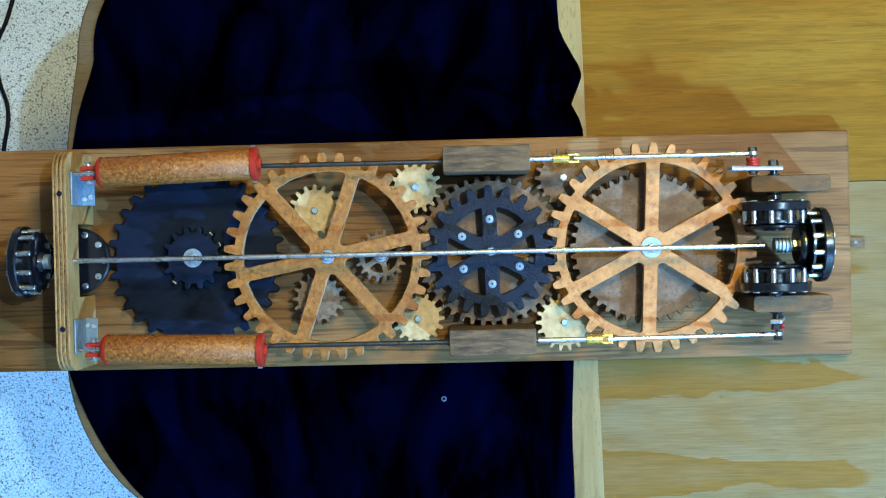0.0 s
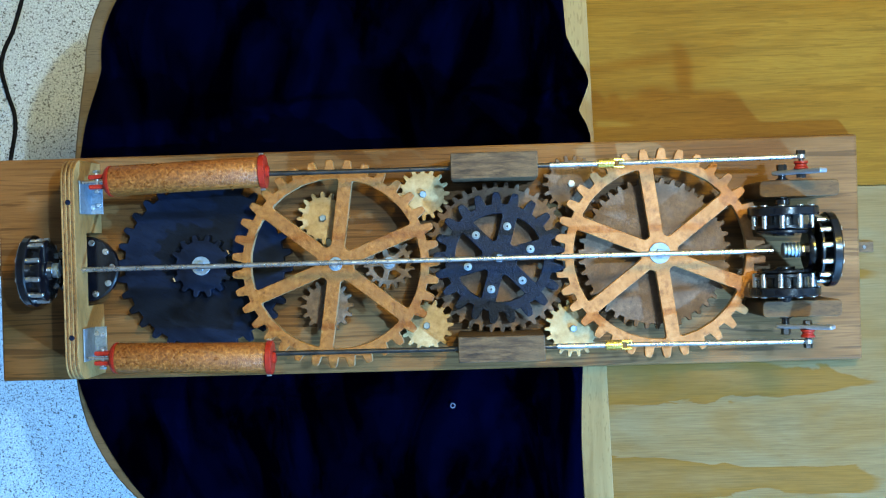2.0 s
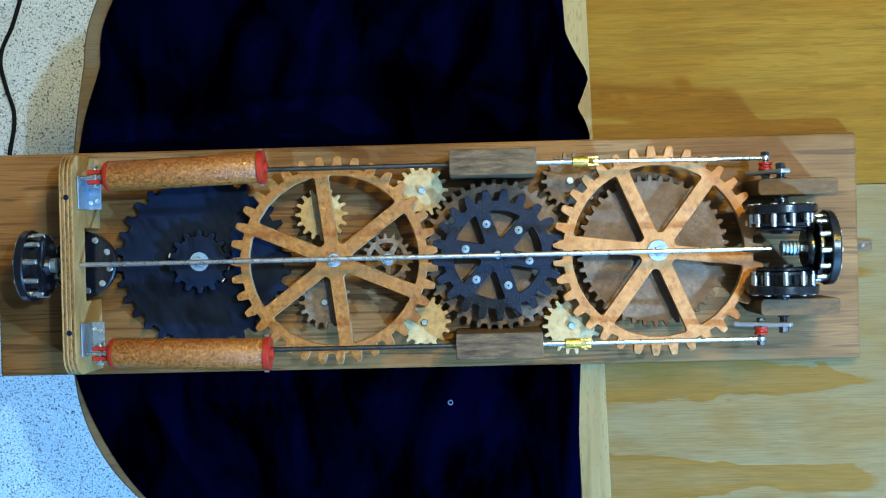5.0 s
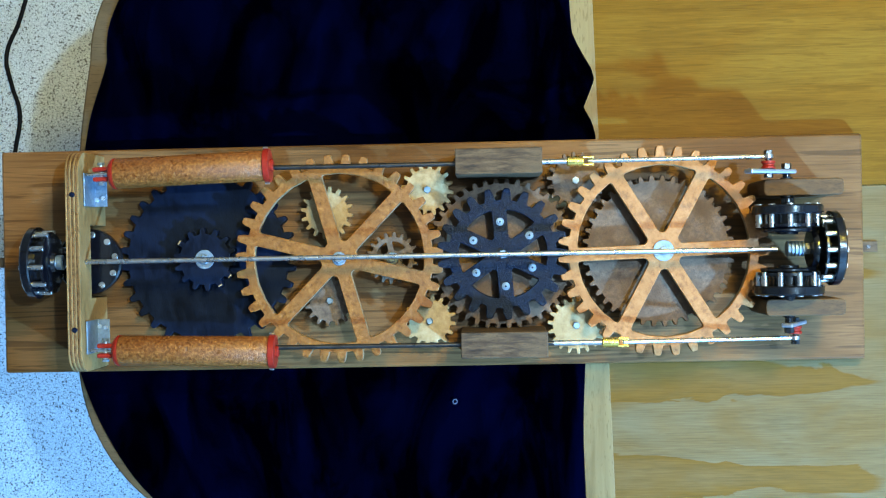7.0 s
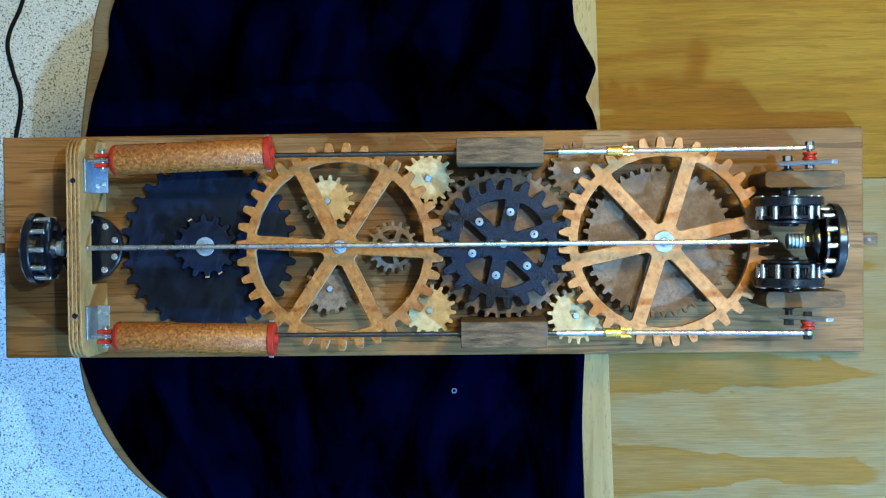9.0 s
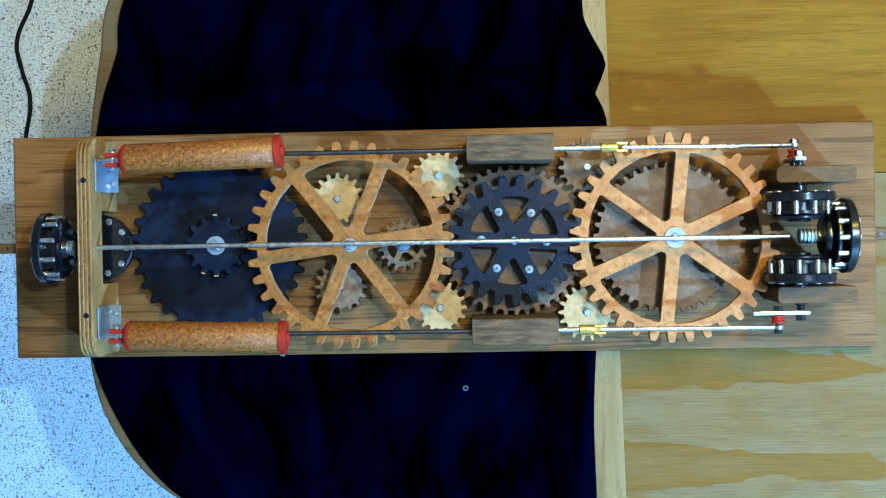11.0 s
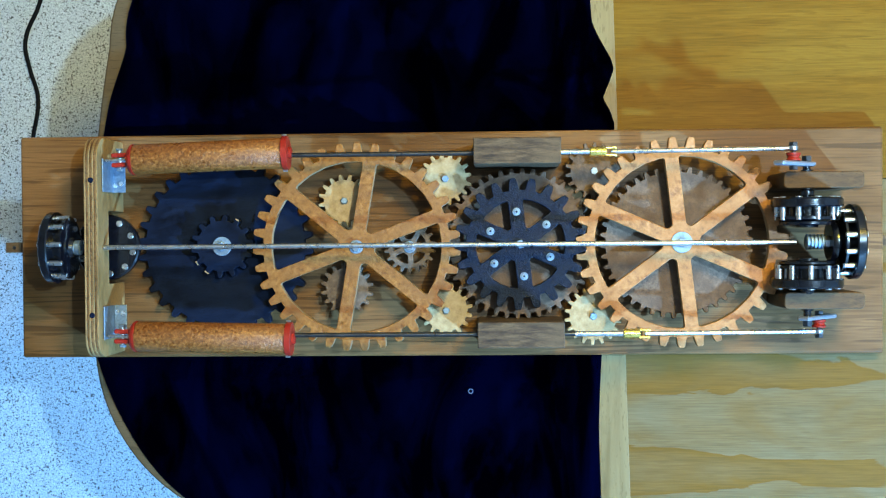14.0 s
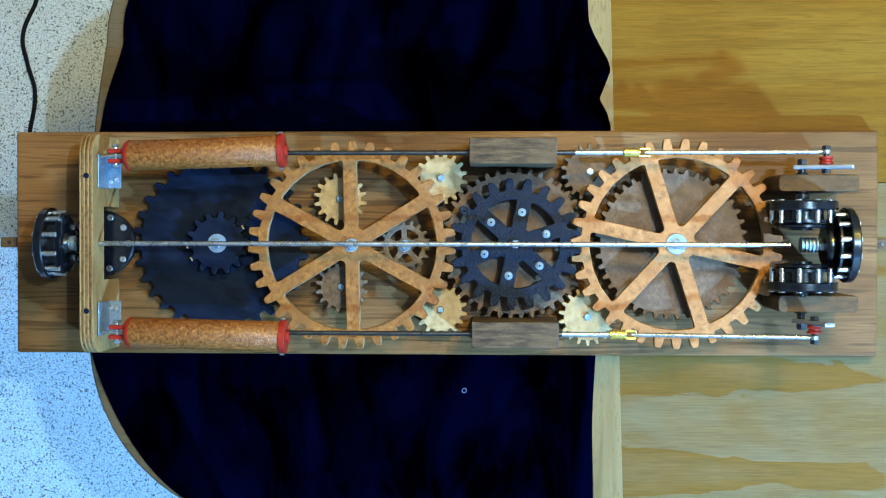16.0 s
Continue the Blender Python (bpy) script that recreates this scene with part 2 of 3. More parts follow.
def outline_mesh(name, loops, z0, z1, bevel=0.0008):
    """A flat plate from closed 2D outlines (the first is the rim, the others are openings)."""
    cu = bpy.data.curves.new(name, "CURVE")
    cu.dimensions, cu.fill_mode = "2D", "BOTH"
    cu.extrude, cu.bevel_depth, cu.bevel_resolution = (z1 - z0) / 2 - bevel, bevel, 1
    cu.offset = -bevel
    for loop in loops:
        sp = cu.splines.new("POLY")
        sp.points.add(len(loop) - 1)
        for p, (x, y) in zip(sp.points, loop):
            p.co = (x, y, 0, 1)
        sp.use_cyclic_u = True
    tmp = bpy.data.objects.new(name, cu)
    scene.collection.objects.link(tmp)
    mesh = bpy.data.meshes.new_from_object(tmp.evaluated_get(bpy.context.evaluated_depsgraph_get()))
    bpy.data.objects.remove(tmp)
    bpy.data.curves.remove(cu)
    mesh.name = name
    mesh.transform(Matrix.Translation((0, 0, (z0 + z1) / 2)))
    bm = bmesh.new()
    bm.from_mesh(mesh)
    bmesh.ops.remove_doubles(bm, verts=bm.verts, dist=1e-5)
    bm.to_mesh(mesh)
    bm.free()
    return mesh


def polar(r, a):
    return (r * math.cos(a), r * math.sin(a))


def tooth_loop(n, root, tip, fill=0.5, taper=0.55, start=0.0):
    """The rim of a gear: flat-topped teeth with rounded shoulders; one tooth points along start."""
    pts, step = [], 2 * math.pi / n
    for i in range(n):
        a = start + i * step
        w, top = step * fill / 2, step * fill * taper / 2
        for da, r in ((-step / 2, root), (-w * 1.12, root), (-w, root + (tip - root) * 0.12), (-(w + top) / 2, root + (tip - root) * 0.6),
                      (-top, tip - (tip - root) * 0.1), (-top * 0.65, tip), (top * 0.65, tip), (top, tip - (tip - root) * 0.1),
                      ((w + top) / 2, root + (tip - root) * 0.6), (w, root + (tip - root) * 0.12), (w * 1.12, root)):
            pts.append(polar(r, a + da))
    return pts


def rounded(pts, r, n=5):
    out = []
    for i, p in enumerate(pts):
        a, b = Vector(pts[i - 1]), Vector(pts[(i + 1) % len(pts)])
        p = Vector(p)
        u, v = (a - p), (b - p)
        k = min(r, u.length * 0.45, v.length * 0.45)
        s, e = p + u.normalized() * k, p + v.normalized() * k
        for j in range(n + 1):
            t = j / n
            q = s * (1 - t) ** 2 + p * 2 * t * (1 - t) + e * t * t
            out.append((q.x, q.y))
    return out


def spoke_windows(count, inner, outer, spoke, start=0.0, soft=0.006):
    """Openings between straight spokes; one spoke lies along start."""
    loops, step = [], 2 * math.pi / count
    for i in range(count):
        a0, a1 = start + i * step, start + (i + 1) * step
        h = spoke / 2
        mid = (a0 + a1) / 2
        d = max(inner, h / math.sin(step / 2) + 0.001)
        o0, o1 = a0 + math.asin(h / outer), a1 - math.asin(h / outer)
        pts = [polar(d, mid)] if inner <= h / math.sin(step / 2) + 0.002 else [polar(inner, a0 + math.asin(h / inner)), polar(inner, a1 - math.asin(h / inner))]
        pts = pts[::-1] if len(pts) == 1 else [pts[1], pts[0]]
        arc = [polar(outer, o0 + (o1 - o0) * j / 8) for j in range(9)]
        lo = rounded([pts[-1], arc[0], arc[2], arc[4], arc[6], arc[8]] + pts[:-1], soft)
        loops.append(lo)
    return loops


def hex_bolt(parent, x, y, z, r=0.0055, h=0.004, material=None, washer=0.0, socket=False):
    bm = spin([(0, 0), (r, 0), (r, h * 0.8), (r * 0.85, h), (0, h)], "z", 6)
    b = part("bolt", moved(bm, x, y, z + (0.0012 if washer else 0), 0, 0, random.uniform(0, 60)), material or zinc, parent)
    top = z + h + (0.0012 if washer else 0)
    if socket:
        part("socket", moved(spin([(0, 0), (r * 0.42, 0), (r * 0.42, 0.0003), (0, 0.0003)], "z", 10), x, y, top - 0.0001), dark_mat, b)
    if washer:
        part("washer", moved(spin([(0, 0), (washer, 0), (washer, 0.001), (washer - 0.0004, 0.0014), (0, 0.0014)], "z", 24), x, y, z), material or zinc, parent)
    return b


# ---- the room ----
FLOOR, TABLE = -0.75, -0.022
room = [(-2.6, 3.2), (-2.3, 2.5)]
(rx0, rx1), (ry0, ry1) = room
CEIL = 3.4
tagged(part("floor", box(rx0, rx1, ry0, ry1, FLOOR - 0.1, FLOOR), carpet_mat), "pale speckled wall-to-wall carpet with dark flecks", "floor", kind="structure")
tagged(part("ceiling", box(rx0, rx1, ry0, ry1, CEIL, CEIL + 0.1), wall_mat), "plain painted ceiling", "ceiling", kind="structure")
for name, b in (("wall_west", (rx0 - 0.1, rx0, ry0 - 0.1, ry1 + 0.1)), ("wall_east", (rx1, rx1 + 0.1, ry0 - 0.1, ry1 + 0.1)),
                ("wall_south", (rx0, rx1, ry0 - 0.1, ry0)), ("wall_north", (rx0, rx1, ry1, ry1 + 0.1))):
    tagged(part(name, box(*b, FLOOR, CEIL), wall_mat), "plain painted wall", "wall", kind="structure")


# ---- table ----
def table_left(y):
    """The curved left end of the table top."""
    if y > 0.27:
        return -0.297 - math.sqrt(max(0, 0.2 ** 2 - (y - 0.27) ** 2))
    if y > 0:
        return -0.522 + y * y * 0.34
    if y > -0.13:
        return -0.522
    return -0.267 - math.sqrt(max(0, 0.255 ** 2 - (y + 0.13) ** 2))


def dining_table():
    t = thing("dining_table", "veneered wooden table with a rounded end", "table", (0, 0, FLOOR))
    zt = TABLE - FLOOR
    ys = [0.47 - 0.01 * i for i in range(100)]
    left = [(table_left(y), y) for y in ys if y > -0.38]
    for i in range(1, 10):
        a = math.pi + (math.pi / 2) * (0.785 + 0.215 * i / 9)
        left.append((-0.267 + 0.255 * math.cos(a), -0.13 + 0.255 * math.sin(a)))
    loop = left + [(0.16, -0.385), (0.153, 0.47)]
    link("leaf", outline_mesh("leaf", [loop], zt - 0.03, zt, 0.003), leaf_mat, t, "dull grey-tan rounded leaf")
    part("edge_strip", moved(box(-0.021, 0.0185, -0.425, 0.425, zt - 0.03, zt + 0.0002, 0.0008), 0.1745, 0.0425, 0, 0, 0, 1.6), strip_mat, t, "pale wood strip across the table top")
    for y0, y1, skin in ((-0.39, 0.0812, table_mat), (0.082, 0.47, honey_mat)):
        m = box(0.193, 1.25, y0, y1, zt - 0.03, zt, 0.0006)
        for v in m.verts:
            if v.co.x < 0.3:
                v.co.x += -(v.co.y - 0.0) * 0.028
        part("plank", m, skin, t)
    for x, y in ((-0.3, -0.3), (-0.25, 0.38), (1.15, -0.3), (1.15, 0.38)):
        part("leg", box(x - 0.03, x + 0.03, y - 0.03, y + 0.03, 0, zt - 0.03, 0.004), table_mat, t)


dining_table()


def cloth_right(y):
    if y < 0.0:
        return 0.166 - 0.002 * math.sin(y * 20) + (0.02 * (y + 0.15) if y < -0.15 else 0)
    bumps = [(0.158, 0.185), (0.175, 0.180), (0.193, 0.170), (0.212, 0.178), (0.231, 0.185), (0.245, 0.181), (0.261, 0.172), (0.28, 0.162), (0.295, 0.156), (0.325, 0.154), (0.4, 0.15), (0.75, 0.16)]
    return float(np.interp(y, [p[0] for p in bumps], [p[1] for p in bumps]))


FOLDS = [((-0.43, -0.14, -0.30, -0.40), 0.012, 0.007), ((-0.2, -0.15, -0.16, -0.25), 0.01, 0.004), ((0.09, -0.14, 0.13, -0.38), 0.008, 0.006), ((0.03, -0.2, 0.05, -0.38), 0.012, 0.003),
         ((-0.3, 0.4, -0.26, 0.2), 0.016, 0.006), ((-0.14, 0.42, -0.22, 0.22), 0.014, 0.005), ((0.02, 0.4, -0.08, 0.23), 0.014, 0.006), ((0.1, 0.42, 0.12, 0.22), 0.01, 0.007), ((0.13, 0.3, 0.155, 0.17), 0.008, 0.005)]


def line_gap(x, y, x0, y0, x1, y1):
    dx, dy = x1 - x0, y1 - y0
    t = min(1, max(0, ((x - x0) * dx + (y - y0) * dy) / (dx * dx + dy * dy)))
    return math.hypot(x - x0 - t * dx, y - y0 - t * dy)


def black_cloth():
    bm = bmesh.new()
    rows, cols = 190, 110
    grid = []
    for i in range(rows + 1):
        y = -0.372 + i * (0.455 + 0.372) / rows
        gap = 0.004 + (0.02 * min(1, max(0, (y - 0.12) / 0.15))) + 0.0012 * math.sin(y * 55) * (1 if y > 0.15 else 0) + (0.013 * max(0, math.sin((-0.15 - y) * 14)) if y < -0.15 else 0)
        x0, x1 = table_left(y) + gap, cloth_right(y)
        line = []
        for j in range(cols + 1):
            x = x0 + (x1 - x0) * j / cols
            under = min(1, max(0, (abs(y) - 0.150) / 0.03))
            edge = min(1, j / 3, (cols - j) / 3)
            w = noise.noise((x * 9 + y * 3.5, y * 4.5, 1.7)) * 0.6 + noise.noise((x * 22 - y * 8, y * 9, 4.2)) * 0.3
            ridge = math.exp(-(noise.noise((x * 6 + y * 2.2, y * 2.6, 8.1)) * 6) ** 2)
            fold = sum(h * math.exp(-(line_gap(x, y, *seg) / wd) ** 2) for seg, wd, h in FOLDS)
            z = TABLE + 0.0026 + under * edge * (0.0045 + 0.006 * w + 0.005 * ridge + 1.6 * fold)
            line.append(bm.verts.new((x, y, z)))
        grid.append(line)
    for a, b in zip(grid, grid[1:]):
        for j in range(cols):
            bm.faces.new((a[j], a[j + 1], b[j + 1], b[j]))
    bmesh.ops.solidify(bm, geom=bm.faces[:], thickness=0.0016)
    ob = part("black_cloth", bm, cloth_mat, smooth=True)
    tagged(ob, "navy-black cotton cloth spread over the table", "cloth")
    tag = spin([(0.0022, 0), (0.0036, 0), (0.0036, 0.0006), (0.0022, 0.0006), (0.0022, 0)], "z", 14)
    moved(tag, -0.009, -0.197, TABLE + 0.0085)
    part("stitched_mark", tag, thread_mat, ob, "tiny pale stitched ring")


black_cloth()


def power_cord():
    cu = bpy.data.curves.new("power_cord", "CURVE")
    cu.dimensions, cu.bevel_depth, cu.bevel_resolution = "3D", 0.0042, 3
    sp = cu.splines.new("BEZIER")
    pts = [(-0.83, 0.62), (-0.874, 0.471), (-0.902, 0.40), (-0.893, 0.345), (-0.878, 0.29), (-0.89, 0.20), (-0.90, 0.0), (-0.86, -0.1), (-0.7, 0.1), (-0.4, 0.3)]
    sp.bezier_points.add(len(pts) - 1)
    for p, (x, y) in zip(sp.bezier_points, pts):
        p.co = (x, y, FLOOR + 0.0042)
        p.handle_left_type = p.handle_right_type = "AUTO"
    tmp = bpy.data.objects.new("power_cord", cu)
    scene.collection.objects.link(tmp)
    mesh = bpy.data.meshes.new_from_object(tmp.evaluated_get(bpy.context.evaluated_depsgraph_get()))
    bpy.data.objects.remove(tmp)
    tagged(link("power_cord", mesh, cord_mat), "thin black electric cord lying on the carpet", "cord")


power_cord()


# ---- the machine: fixed parts ----
XL, XR, W = -0.6125, 0.529, 0.1485
base_block = box(XL, XR, -W, W, -0.019, 0.0, 0.0035, 3)
for v in base_block.verts:
    # the sawn end is a little out of square
    k = max(0.0, (v.co.x - XL) / (XR - XL))
    v.co.y += k * (0.0005 if v.co.y > 0 else 0.0012)
    v.co.x += 0.002 if v.co.x > 0 else 0.0
base = tagged(part("base_board", base_block, board_mat), "long stained oak board carrying a gear machine", "board")
for x0, x1 in ((XR - 0.05, XR + 0.026), (XL - 0.03, XL + 0.05)):
    part("hanging_tab", box(x0, x1, -0.007, 0.007, -0.0216, -0.0192, 0.0006), block_mat, base, "dark tab under the board")
    hole_x = x1 - 0.012 if x1 > 0 else x0 + 0.012
    part("tab_screw", moved(rod(0.0026, 0.0012, "z", 0.0003, 14), hole_x, 0, -0.0196), dull_steel, base, "small dark screw head")

SHAFT_Z = 0.085
ROD_Y = (0.1145, -0.1125)


def end_plate():
    t = thing("end_plate", "upright plywood end plate with rounded corners and an arched cut-out", "plate", (-0.4898, 0, 0))
    w, h = 0.1395, 0.105
    outer = [(-w, 0.0), (-0.047, 0.0), (-0.047, 0.062), (0.047, 0.062), (0.047, 0.0), (w, 0.0)]
    arc = []
    for cx, a0 in ((w - 0.028, 0), (-w + 0.028, 90)):
        for i in range(9):
            a = radians(a0 + 90 * i / 8)
            arc.append((cx + 0.028 * math.cos(a), h - 0.028 + 0.028 * math.sin(a)))
    mesh_loop = outer + arc
    layers = 7
    for i in range(layers):
        m = outline_mesh("ply", [mesh_loop], 0.0174 * i / layers, 0.0174 * (i + 1) / layers - 0.0001, 0.0004)
        m.transform(pose(0, 0, 0, 90, 0, 90))
        link("ply", m, ply_mat if i % 2 == 0 else board_mat, t)
    for y in (-0.085, 0.085):
        part("screw_plug", moved(rod(0.0035, 0.0012, "z"), 0.009, y, h - 0.0006), dark_mat, t)


end_plate()


def angle_bracket(y0, side):
    t = thing("angle_bracket", "small zinc-plated angle bracket holding a cylinder pivot", "bracket", (-0.4715, y0, 0.0), "cylinder brackets")
    part("flange", box(-0.0002, 0.0018, -0.021, 0.021, 0.048, 0.09, 0.0005), zinc, t)
    part("shelf", box(0.0, 0.017, -0.021, 0.021, 0.0465, 0.0485, 0.0006), zinc, t)
    for dx, dy in ((0.004, -0.012), (0.012, -0.010), (0.012, 0.013)):
        hex_bolt(t, dx, dy * side, 0.0484, 0.0032, 0.0022, steel)
    return t


angle_bracket(0.092, 1)
angle_bracket(-0.096, -1)


def copper_cylinder(y, x0, x1, yaw):
    t = thing("copper_cylinder", "hammered copper-painted wooden cylinder with red end caps", "cylinder", (x0, y, SHAFT_Z), "pair of cylinders")
    t.rotation_euler = (0, 0, radians(yaw))
    n = x1 - x0
    r = 0.0193
    part("barrel", spin([(0, 0.002), (r - 0.003, 0.002), (r, 0.008), (r, n - 0.006), (r - 0.001, n - 0.004), (0, n - 0.004)], "x", 40), hammer_mat, t, smooth=True)
    part("end_cap", spin([(0, -0.001), (r - 0.004, -0.001), (r - 0.0005, 0.002), (r + 0.0004, 0.0045), (r + 0.0004, 0.006), (0, 0.006)], "x", 40), red, t, "red end cap", smooth=True)
    part("end_cap", spin([(0, n - 0.0065), (r + 0.0012, n - 0.0065), (r + 0.0018, n - 0.006), (r + 0.0018, n + 0.0004), (r + 0.0012, n + 0.001), (0, n + 0.001)], "x", 40), red, t, "red flanged end cap", smooth=True)
    part("gland", spin([(0, n), (0.0075, n), (0.0075, n + 0.004), (0.0062, n + 0.005), (0, n + 0.005)], "x", 20), red, t, "red gland round the rod", smooth=True)
    for dy in (-0.0222, 0.0222):
        part("cap_screw", moved(rod(0.0016, 0.006, "x", 0.0004, 10), n - 0.007, dy, 0), steel, t, "small bright screw")
    for dy in (-0.0062, 0.0062):
        part("clevis", box(-0.022, -0.002, dy - 0.0028, dy + 0.0028, -0.008, 0.008, 0.0015), red, t, "red clevis ear")
    part("pivot_bar", box(-0.0315, -0.004, -0.0014, 0.0014, -0.006, 0.006, 0.0006), steel, t)
    part("pivot_pin", moved(rod(0.0028, 0.026, "y"), -0.013, -0.013, 0), steel, t)
    for dy in (-0.014, 0.0118):
        part("pivot_nut", moved(rod(0.0048, 0.003, "y", 0.0004, 6), -0.013, dy, 0), zinc, t)


copper_cylinder(ROD_Y[0] - 0.0036, -0.4365, -0.2345, 1.9)
copper_cylinder(ROD_Y[1] - 0.0006, -0.4355, -0.2325, -1.2)


def guide_block(x0, x1, y0, y1):
    t = thing("guide_block", "dark walnut guide block bored for a sliding rod", "block", ((x0 + x1) / 2, (y0 + y1) / 2, 0), "guide blocks")
    a, b = (x1 - x0) / 2, (y1 - y0) / 2
    part("body", box(-a, a, -b, b, 0.0, 0.1, 0.0012), block_mat, t)


guide_block(-0.0005, 0.108, 0.1, 0.1325)
guide_block(0.003, 0.111, -0.129, -0.0965)


def bearing_block(y0, y1):
    t = thing("bearing_block", "rounded dark wood bearing block under the crankshaft", "block", (0.411, (y0 + y1) / 2, 0), "bearing blocks")
    w = (y1 - y0) / 2
    loop = rounded([(-0.03, -w), (0.068, -w), (0.068, w), (-0.03, w)], 0.007)
    link("body", outline_mesh("body", [loop], 0.0, 0.0935, 0.0015), bearing_mat, t)
    part("bearing", moved(rod(0.0078, 2 * w + 0.004, "y", 0.001, 28), 0, -w - 0.002, SHAFT_Z - 0.0005), gloss_black, t, "black bearing ring")


bearing_block(0.066, 0.087)
bearing_block(-0.083, -0.062)

L_AX, B_AX, R_AX, D_AX, H_AX = -0.153, 0.0575, 0.262, -0.331, -0.482


# ---- gears on upright axles ----
def gear_wheel(label, place, n, root, tip, z0, z1, material, windows=(), start=0.0, fill=0.5, axle=0.004, group="", taper=0.55):
    t = thing("gear_wheel", label, "gear", (place[0], place[1], 0), group)
    mesh = outline_mesh("toothed_disc", [tooth_loop(n, root, tip, fill, taper, start), *windows], z0, z1, 0.0008)
    link("toothed_disc", mesh, material, t)
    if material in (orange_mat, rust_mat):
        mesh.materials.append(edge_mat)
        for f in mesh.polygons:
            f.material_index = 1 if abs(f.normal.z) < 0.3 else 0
    part("axle", moved(rod(axle, z1 + 0.003, "z"), 0, 0, 0), dull_steel, t)
    return t


ORANGE = dict(n=35, root=0.1208, tip=0.1342, fill=0.56, taper=0.62, z0=0.041, z1=0.0535)
win = spoke_windows(6, 0.024, 0.110, 0.0175, 0.0, 0.005)
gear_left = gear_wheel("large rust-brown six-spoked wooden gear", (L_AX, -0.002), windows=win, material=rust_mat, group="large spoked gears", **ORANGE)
hex_bolt(gear_left, 0, 0, 0.0536, 0.0065, 0.005, zinc, 0.009)
gear_right = gear_wheel("large copper-brown six-spoked wooden gear", (R_AX, 0.0005), windows=win, material=orange_mat, group="large spoked gears", **ORANGE)
hex_bolt(gear_right, 0, 0, 0.0536, 0.006, 0.0035, zinc, 0.0135)
win = spoke_windows(6, 0.023, 0.057, 0.019, 0.0, 0.003)
gear_mid = gear_wheel("blue-black painted gear with six bolted spokes", (B_AX, 0.0), 21, 0.0695, 0.0845, 0.041, 0.0535, blue_mat, win, fill=0.6, taper=0.55)
for i in range(6):
    hex_bolt(gear_mid, *polar(0.0415, i * math.pi / 3), 0.0536, 0.0034, 0.003, zinc, 0.0052, True)
hex_bolt(gear_mid, 0, 0, 0.0536, 0.006, 0.0035, zinc)
under_mid = gear_wheel("brown hardboard gear with fine teeth", (B_AX, 0.0), 42, 0.0915, 0.0985, 0.018, 0.028, brown_mat, group="fine-toothed brown gears")
under_right = gear_wheel("brown hardboard gear with fine teeth", (R_AX - 0.003, 0.0), 42, 0.0915, 0.0985, 0.018, 0.028, brown_mat, group="fine-toothed brown gears")
dark_big = gear_wheel("large black-stained wooden gear lying flat", (D_AX, 0.0), 32, 0.106, 0.117, 0.008, 0.02, dark_mat)
pinion = gear_wheel("small black gear with a wide steel washer", (D_AX, 0.0), 14, 0.0335, 0.0415, 0.0205, 0.037, dark_mat)
for i in (1, 2, 9):
    x, y = polar(0.0398, 2 * math.pi * i / 14)
    part("worn_tip", moved(box(-0.001, 0.0009, -0.003, 0.003, 0.0, 0.0006, 0.0002), x, y, 0.0369, 0, 0, 360 * i / 14), edge_mat, pinion, "chipped tooth tip showing raw wood")
hex_bolt(pinion, 0, 0, 0.0371, 0.0065, 0.0035, zinc, 0.0125)
SMALL = dict(n=16, root=0.0275, tip=0.0345, z0=0.0185, z1=0.0275)
small = []
for label, x, y, m, cap in (("pale yellow plywood gear", -0.171, 0.058, yellow_mat, zinc), ("pale yellow plywood gear", -0.039, 0.0855, yellow_mat, zinc), ("pale yellow plywood gear", -0.039, -0.086, yellow_mat, zinc),
                            ("pale yellow plywood gear", 0.1515, -0.0945, yellow_mat, zinc), ("small brown gear with a white cap", 0.154, 0.0935, brown_mat, white_cap), ("dull grey-brown plywood gear", -0.169, -0.057, grey_mat, zinc)):
    k = dict(SMALL)
    if x > 0.1:
        k.update(n=18, root=0.0305, tip=0.0375)
    g = gear_wheel(label, (x, y), material=m, group="small idler gears", **k)
    hex_bolt(g, 0, 0, 0.0276, 0.0048, 0.004, cap, 0.0)
    small.append(g)
wheel_g = gear_wheel("small grey spoked gear", (-0.086, -0.003), 18, 0.028, 0.034, 0.0225, 0.0295, grey_mat, spoke_windows(5, 0.011, 0.022, 0.007, 0.0, 0.002))
hex_bolt(wheel_g, 0, 0, 0.0296, 0.0052, 0.004, zinc, 0.008)


